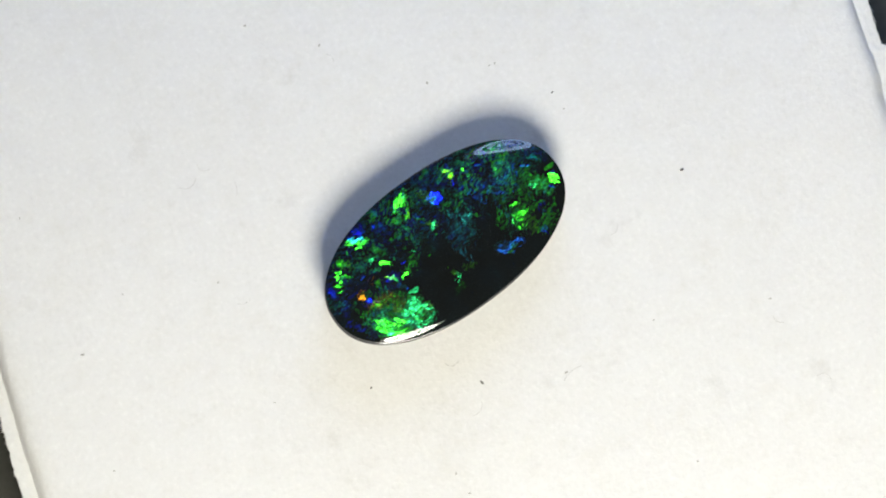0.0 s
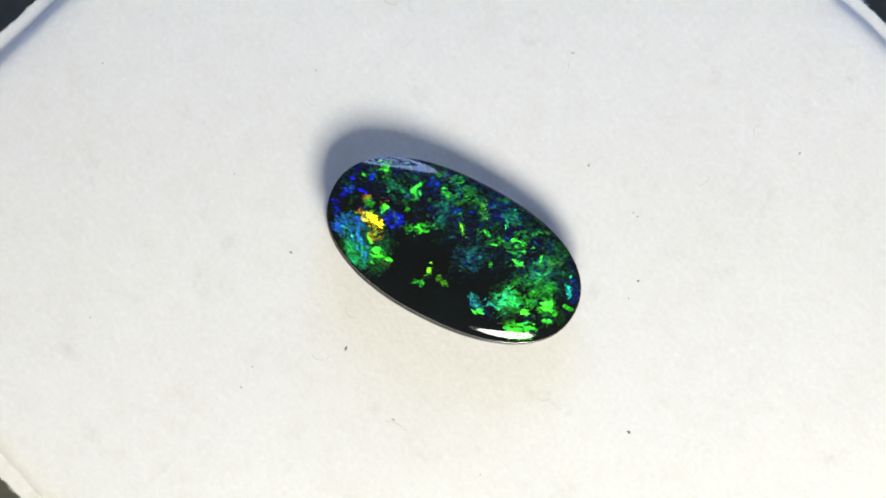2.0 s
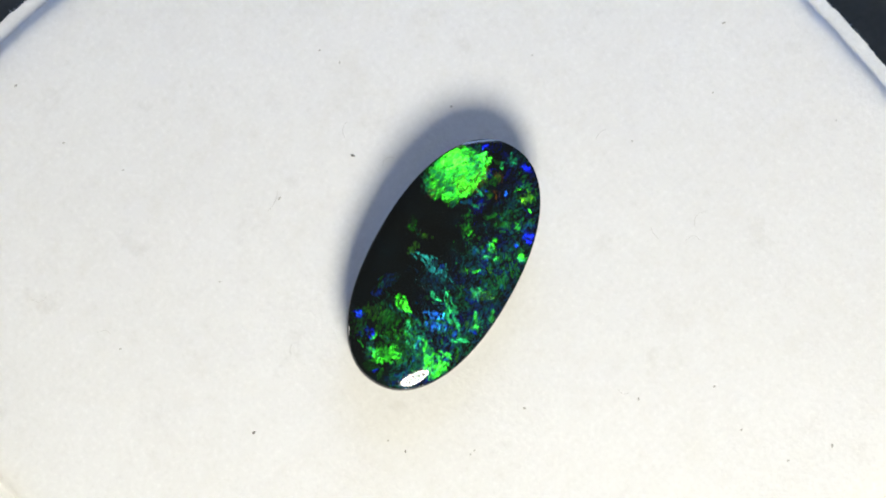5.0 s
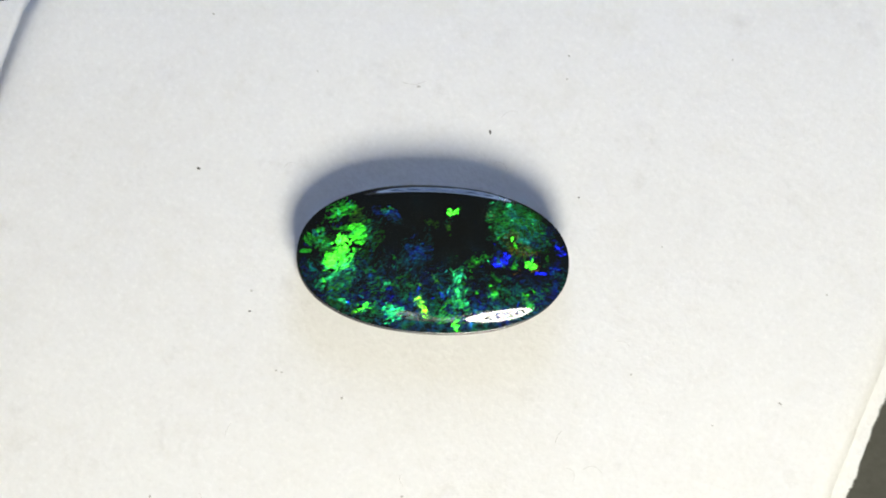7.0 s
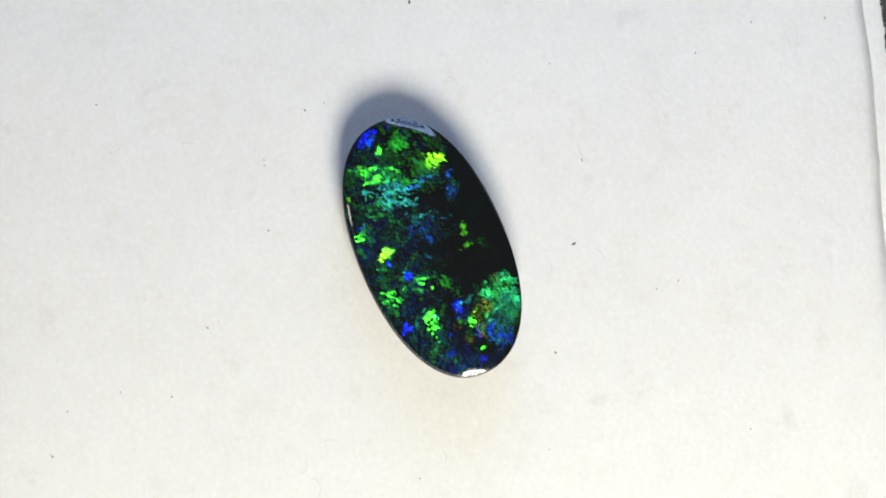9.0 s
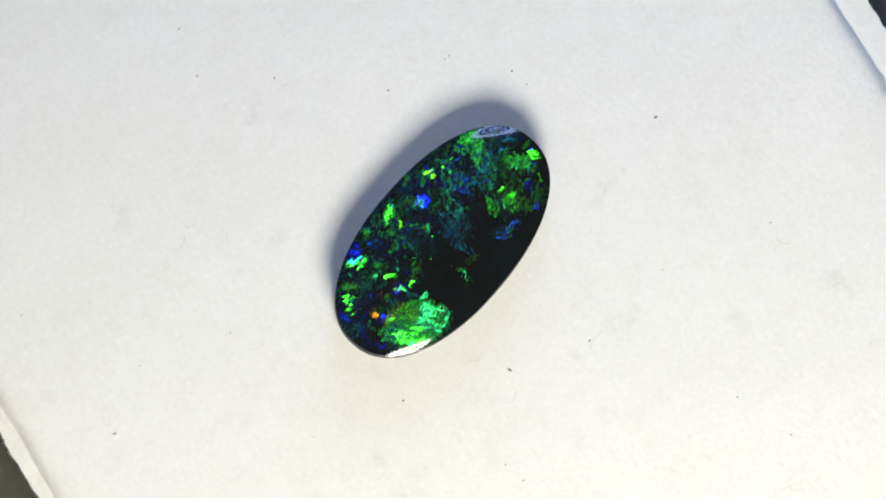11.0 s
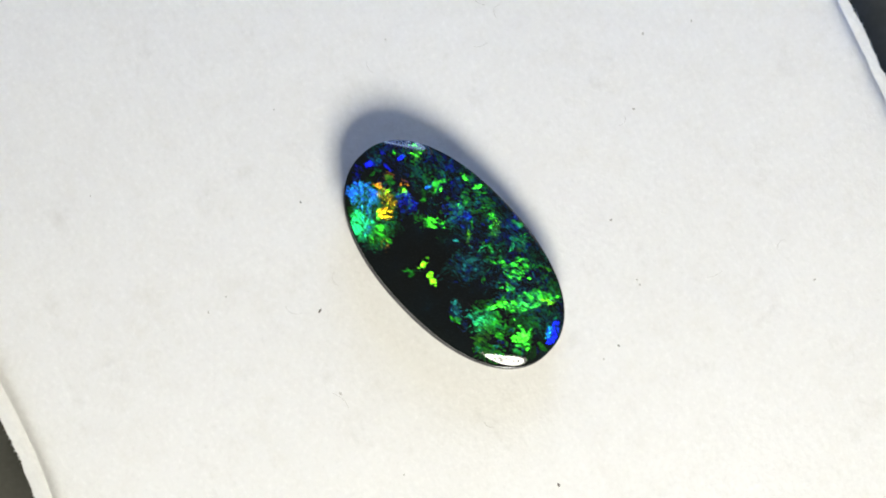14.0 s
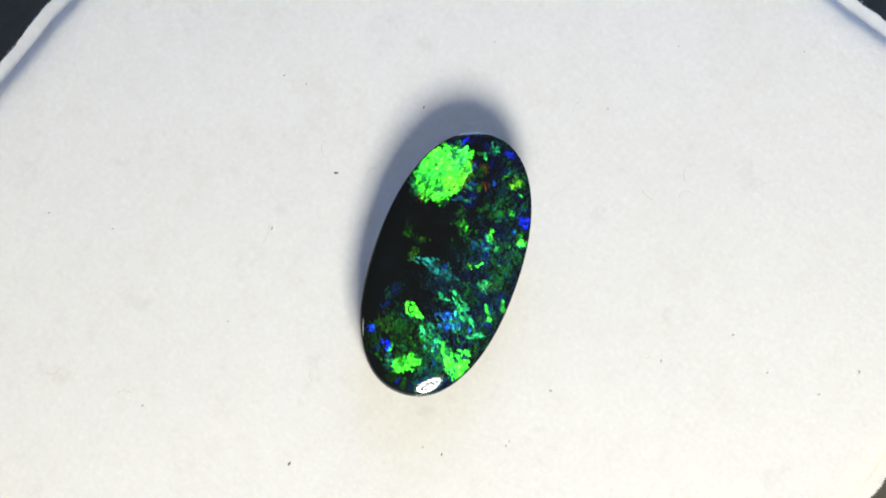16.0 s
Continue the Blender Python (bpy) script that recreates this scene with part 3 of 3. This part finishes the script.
colour_patch(-1.64, 3.25, 0.70, 0.29, 68, GREEN, 339, 0.80, 0.34, 0.50)
colour_patch(-1.68, 1.98, 0.82, 0.64, 78, GREEN, 336, 0.70, 0.36, 0.26)
colour_patch(-5.18, 2.14, 0.88, 0.99, 18, GREEN, 329, 0.60, 0.36, 0.24)
colour_patch(2.72, 1.75, 1.75, 1.28, 58, GREEN, 342, 0.60, 0.38, 0.22)
colour_patch(1.25, 1.49, 1.75, 0.76, 48, FERN, 342, 0.50, 0.38, 0.16)
colour_patch(0.84, 0.39, 2.62, 1.75, 58, TEAL, 311, 0.40, 0.45, 0.08)
colour_patch(2.99, 0.56, 0.70, 1.17, 58, GREEN, 329, 0.70, 0.36, 0.32)
colour_patch(-6.28, -0.07, 0.41, 0.53, 58, BLUE, 336, 0.80, 0.34, 0.50)
colour_patch(1.09, 2.96, 0.88, 2.33, 28, NAVY, 342, 0.50, 0.40, 0.20)
colour_patch(4.88, -2.16, 1.87, 1.11, 22, GREEN, 282, 0.95, 0.34, 0.95)
colour_patch(5.65, -0.70, 0.82, 1.46, 20, GREEN, 279, 0.90, 0.34, 0.75)
colour_patch(3.55, -0.94, 1.87, 1.23, 25, FERN, 292, 0.70, 0.36, 0.40)
colour_patch(4.61, -1.13, 0.47, 0.76, 10, GREEN, 288, 0.80, 0.34, 0.55)
colour_patch(2.48, -1.87, 1.93, 0.82, 170, TEAL, 302, 0.60, 0.40, 0.30)
colour_patch(2.42, -2.32, 0.88, 0.41, 0, GREEN, 292, 0.70, 0.36, 0.20)
colour_patch(2.18, 1.45, 3.50, 0.99, 2, GREEN, 292, 0.50, 0.38, 0.18)
colour_patch(2.86, 1.73, 1.75, 0.88, 10, GREEN, 282, 0.70, 0.36, 0.24)
colour_patch(-0.77, 2.67, 1.69, 1.11, 30, GREEN, 273, 0.80, 0.34, 0.40)
colour_patch(-1.71, 2.32, 0.76, 0.58, 10, GREEN, 282, 0.80, 0.34, 0.36)
colour_patch(-3.76, 1.53, 2.22, 1.40, 10, FERN, 288, 0.50, 0.40, 0.18)
colour_patch(-4.97, 2.04, 0.58, 0.58, 10, GREEN, 279, 0.80, 0.36, 0.40)
colour_patch(-6.17, 0.29, 0.70, 0.47, 10, BLUE, 288, 0.80, 0.34, 0.60)
colour_patch(-6.36, -0.72, 0.53, 0.82, 10, BLUE, 282, 0.80, 0.34, 0.50)
colour_patch(-5.23, -1.30, 0.41, 0.47, 10, BLUE, 298, 0.80, 0.34, 0.50)
colour_patch(-2.43, 2.60, 0.70, 0.70, 10, BLUE, 282, 0.70, 0.36, 0.50)
colour_patch(-0.13, 2.03, 0.47, 0.41, 10, BLUE, 285, 0.80, 0.34, 0.50)
colour_patch(-3.22, -0.28, 0.70, 0.64, 10, BLUE, 292, 0.70, 0.36, 0.35)
colour_patch(1.24, 2.90, 2.04, 1.34, 0, NAVY, 285, 0.50, 0.40, 0.30)
colour_patch(-4.40, -0.71, 1.34, 0.82, 2, GOLD, 302, 0.75, 0.26, 1.05)
colour_patch(-5.16, 0.24, 0.70, 0.35, 10, AMBER, 288, 0.70, 0.36, 0.25)
colour_patch(-4.09, 0.14, 0.53, 0.35, 10, GREEN, 288, 0.80, 0.34, 0.60)
colour_patch(-3.14, -2.03, 1.40, 0.70, 10, GREEN, 302, 0.90, 0.36, 1.05)
colour_patch(-4.36, -2.05, 2.04, 0.35, 122, AZURE, 308, 0.90, 0.36, 1.25)
colour_patch(-4.83, -1.90, 1.46, 0.23, 130, BLUE, 308, 0.90, 0.36, 1.10)
colour_patch(-3.96, -2.33, 1.63, 0.23, 115, AZURE, 311, 0.90, 0.36, 1.20)
colour_patch(-2.43, -0.14, 0.99, 0.82, 10, GREEN, 288, 0.60, 0.36, 0.20)
colour_patch(-0.69, -1.64, 0.99, 0.29, 95, LIME, 305, 0.70, 0.36, 0.26)
colour_patch(0.87, -0.26, 1.93, 1.93, 10, TEAL, 285, 0.40, 0.45, 0.12)
colour_patch(4.41, 1.28, 1.75, 1.93, 10, TEAL, 273, 0.40, 0.45, 0.16)
colour_patch(6.11, 1.00, 1.63, 0.41, 110, CYAN, 282, 0.80, 0.36, 0.50)
colour_patch(3.94, -1.05, 1.63, 1.17, 18, GREEN, 120, 0.95, 0.36, 0.60)
colour_patch(4.76, 0.14, 2.45, 1.63, 53, GREEN, 101, 0.95, 0.36, 0.60)
colour_patch(4.67, 0.87, 3.21, 1.75, 48, FERN, 107, 0.50, 0.40, 0.18)
colour_patch(5.81, -0.72, 0.99, 1.46, 18, TEAL, 107, 0.50, 0.40, 0.30)
colour_patch(-0.82, -2.35, 0.88, 0.44, 28, GREEN, 107, 0.95, 0.28, 0.70)
colour_patch(0.43, 2.65, 0.53, 1.40, 18, LIME, 107, 0.90, 0.32, 0.50)
colour_patch(-1.34, 3.42, 0.47, 0.99, 18, GREEN, 101, 0.80, 0.34, 0.50)
colour_patch(3.27, 2.78, 1.75, 0.70, 3, GREEN, 110, 0.70, 0.36, 0.26)
colour_patch(1.92, 2.93, 1.17, 1.75, 18, CYAN, 110, 0.70, 0.40, 0.36)
colour_patch(-1.34, 1.59, 2.62, 1.28, 98, FERN, 110, 0.85, 0.40, 0.42)
colour_patch(-3.50, -0.14, 1.05, 0.82, 38, BLUE, 110, 0.90, 0.32, 0.66)
colour_patch(-5.11, 0.14, 0.50, 0.35, 18, GREEN, 113, 0.80, 0.34, 0.60)
colour_patch(-3.15, 1.75, 0.76, 0.41, 18, GREEN, 120, 0.80, 0.34, 0.50)
colour_patch(-4.84, 1.63, 0.41, 0.41, 18, GREEN, 116, 0.80, 0.34, 0.50)
colour_patch(-6.47, -0.80, 0.58, 0.93, 18, BLUE, 107, 0.80, 0.34, 0.50)
colour_patch(0.79, -0.43, 1.57, 1.93, 18, NAVY, 120, 0.50, 0.42, 0.30)
colour_patch(-2.61, 0.10, 0.76, 0.47, 38, FERN, 110, 0.70, 0.36, 0.40)
colour_patch(-3.21, -2.39, 2.04, 1.75, 18, FERN, 107, 0.40, 0.42, 0.14)
colour_patch(0.58, 2.40, 1.11, 0.70, 81, LIME, 168, 0.90, 0.32, 0.55)
colour_patch(1.83, 3.24, 0.70, 0.58, 66, GREEN, 168, 0.90, 0.32, 0.60)
colour_patch(-3.69, 1.59, 0.93, 1.28, 96, GREEN, 168, 0.85, 0.34, 0.46)
colour_patch(-0.98, 1.82, 0.58, 0.88, 66, BLUE, 164, 0.80, 0.34, 0.40)
colour_patch(-1.65, 1.23, 1.28, 1.28, 86, GREEN, 168, 0.60, 0.36, 0.18)
colour_patch(-1.65, 3.05, 1.63, 0.99, 46, GREEN, 168, 0.60, 0.36, 0.20)
colour_patch(4.41, 0.90, 2.51, 0.99, 61, GREEN, 168, 0.80, 0.38, 0.42)
colour_patch(4.00, -1.76, 1.34, 1.28, 26, LIME, 164, 0.80, 0.34, 0.36)
colour_patch(5.61, 0.53, 0.47, 0.58, 66, GREEN, 168, 0.80, 0.34, 0.50)
colour_patch(6.43, 0.96, 1.28, 0.76, 111, BLUE, 174, 0.85, 0.34, 0.50)
colour_patch(0.90, 0.22, 1.57, 1.40, 66, NAVY, 168, 0.60, 0.38, 0.40)
colour_patch(1.40, -0.47, 3.21, 0.88, 66, TEAL, 164, 0.40, 0.42, 0.16)
colour_patch(2.46, -2.03, 0.70, 1.93, 66, AZURE, 171, 0.50, 0.42, 0.20)
colour_patch(-4.30, -0.19, 0.64, 0.82, 66, GREEN, 164, 0.70, 0.36, 0.36)
colour_patch(-5.40, -1.28, 1.05, 0.99, 66, BLUE, 171, 0.70, 0.36, 0.36)
colour_patch(-3.41, 0.06, 0.64, 0.64, 66, BLUE, 164, 0.80, 0.36, 0.36)
colour_patch(-3.61, -2.22, 2.33, 2.33, 66, FERN, 171, 0.60, 0.45, 0.60)
colour_patch(-3.31, 2.84, 0.47, 0.88, 66, BLUE, 164, 0.80, 0.36, 0.36)
colour_patch(0.75, 2.14, 0.93, 0.76, 144, BLUE, 242, 0.85, 0.34, 0.60)
colour_patch(-0.84, 2.94, 2.04, 0.64, 26, GREEN, 242, 0.70, 0.36, 0.26)
colour_patch(-3.78, 2.57, 1.34, 0.93, 174, GREEN, 242, 0.70, 0.36, 0.30)
colour_patch(-5.67, 1.44, 0.88, 1.28, 144, GREEN, 242, 0.80, 0.34, 0.30)
colour_patch(6.36, -0.73, 0.70, 0.70, 144, GREEN, 242, 0.90, 0.30, 0.70)
colour_patch(5.49, -0.39, 1.17, 0.99, 144, FERN, 242, 0.60, 0.38, 0.30)
colour_patch(3.76, -1.18, 1.46, 1.63, 164, GREEN, 242, 0.60, 0.36, 0.28)
colour_patch(4.17, 0.75, 1.93, 2.62, 144, NAVY, 248, 0.50, 0.42, 0.20)
colour_patch(1.15, 0.43, 2.62, 1.46, 64, TEAL, 242, 0.40, 0.42, 0.16)
colour_patch(2.45, -2.19, 1.57, 0.82, 164, AZURE, 248, 0.50, 0.40, 0.24)
colour_patch(-4.90, -1.89, 2.22, 1.17, 134, GREEN, 238, 0.90, 0.30, 0.85)
colour_patch(-3.46, -2.12, 1.87, 1.75, 144, FERN, 236, 0.85, 0.31, 0.85)
colour_patch(-3.66, 2.84, 0.88, 0.64, 174, BLUE, 242, 0.80, 0.36, 0.40)
colour_patch(-4.98, -0.30, 0.41, 0.44, 144, BLUE, 242, 0.80, 0.36, 0.50)
colour_patch(-5.22, 0.05, 0.41, 0.47, 144, AMBER, 242, 0.70, 0.36, 0.35)
colour_patch(-2.77, -0.19, 0.44, 0.44, 144, GREEN, 242, 0.80, 0.36, 0.50)
colour_patch(-0.77, -2.00, 0.53, 0.88, 144, FERN, 242, 0.60, 0.38, 0.26)
colour_patch(2.10, 2.42, 0.35, 0.76, 144, LIME, 242, 0.70, 0.36, 0.30)


def strew_grains(count):
    """Small stray grains of colour over all but the clean black field."""
    rng = random.Random(11)
    while count:
        u, v = rng.uniform(-6.6, 6.6), rng.uniform(-3.5, 3.5)
        if (abs(u) / OPAL_A) ** 2.2 + (abs(v) / OPAL_B) ** 2.2 > 0.9 or (v < 0.25 + rng.uniform(-0.5, 0.3) and -2.6 < u < 4.0):
            continue
        tint = rng.choices((GREEN, FERN, LIME, BLUE, AZURE, TEAL), (34, 24, 6, 18, 6, 12))[0]
        size = rng.choice((0.10, 0.12, 0.15, 0.19, 0.26))
        colour_patch(u, v, size * rng.uniform(1.5, 4.0), size, rng.uniform(0, 180), tint, rng.uniform(0, 360), rng.uniform(0.6, 1.0), 0.40, rng.uniform(0.55, 0.95))
        count -= 1


strew_grains(240)
grow_domains()


def motions():
    """The turntable carries tray, pad and opal round together."""
    times = [0.5 * i for i in range(33)]
    seat = pose(0.155 * MM, 0.59 * MM, 0.03 * MM, 0, 0, 36.6)
    for thing, own in ((turntable, Matrix()), (tray, Matrix()), (pad, Matrix()), (opal, seat)):
        walk(thing, [(t, pose(0, 0, 0, 0, 0, turn_at(t)) @ own) for t in times])


motions()
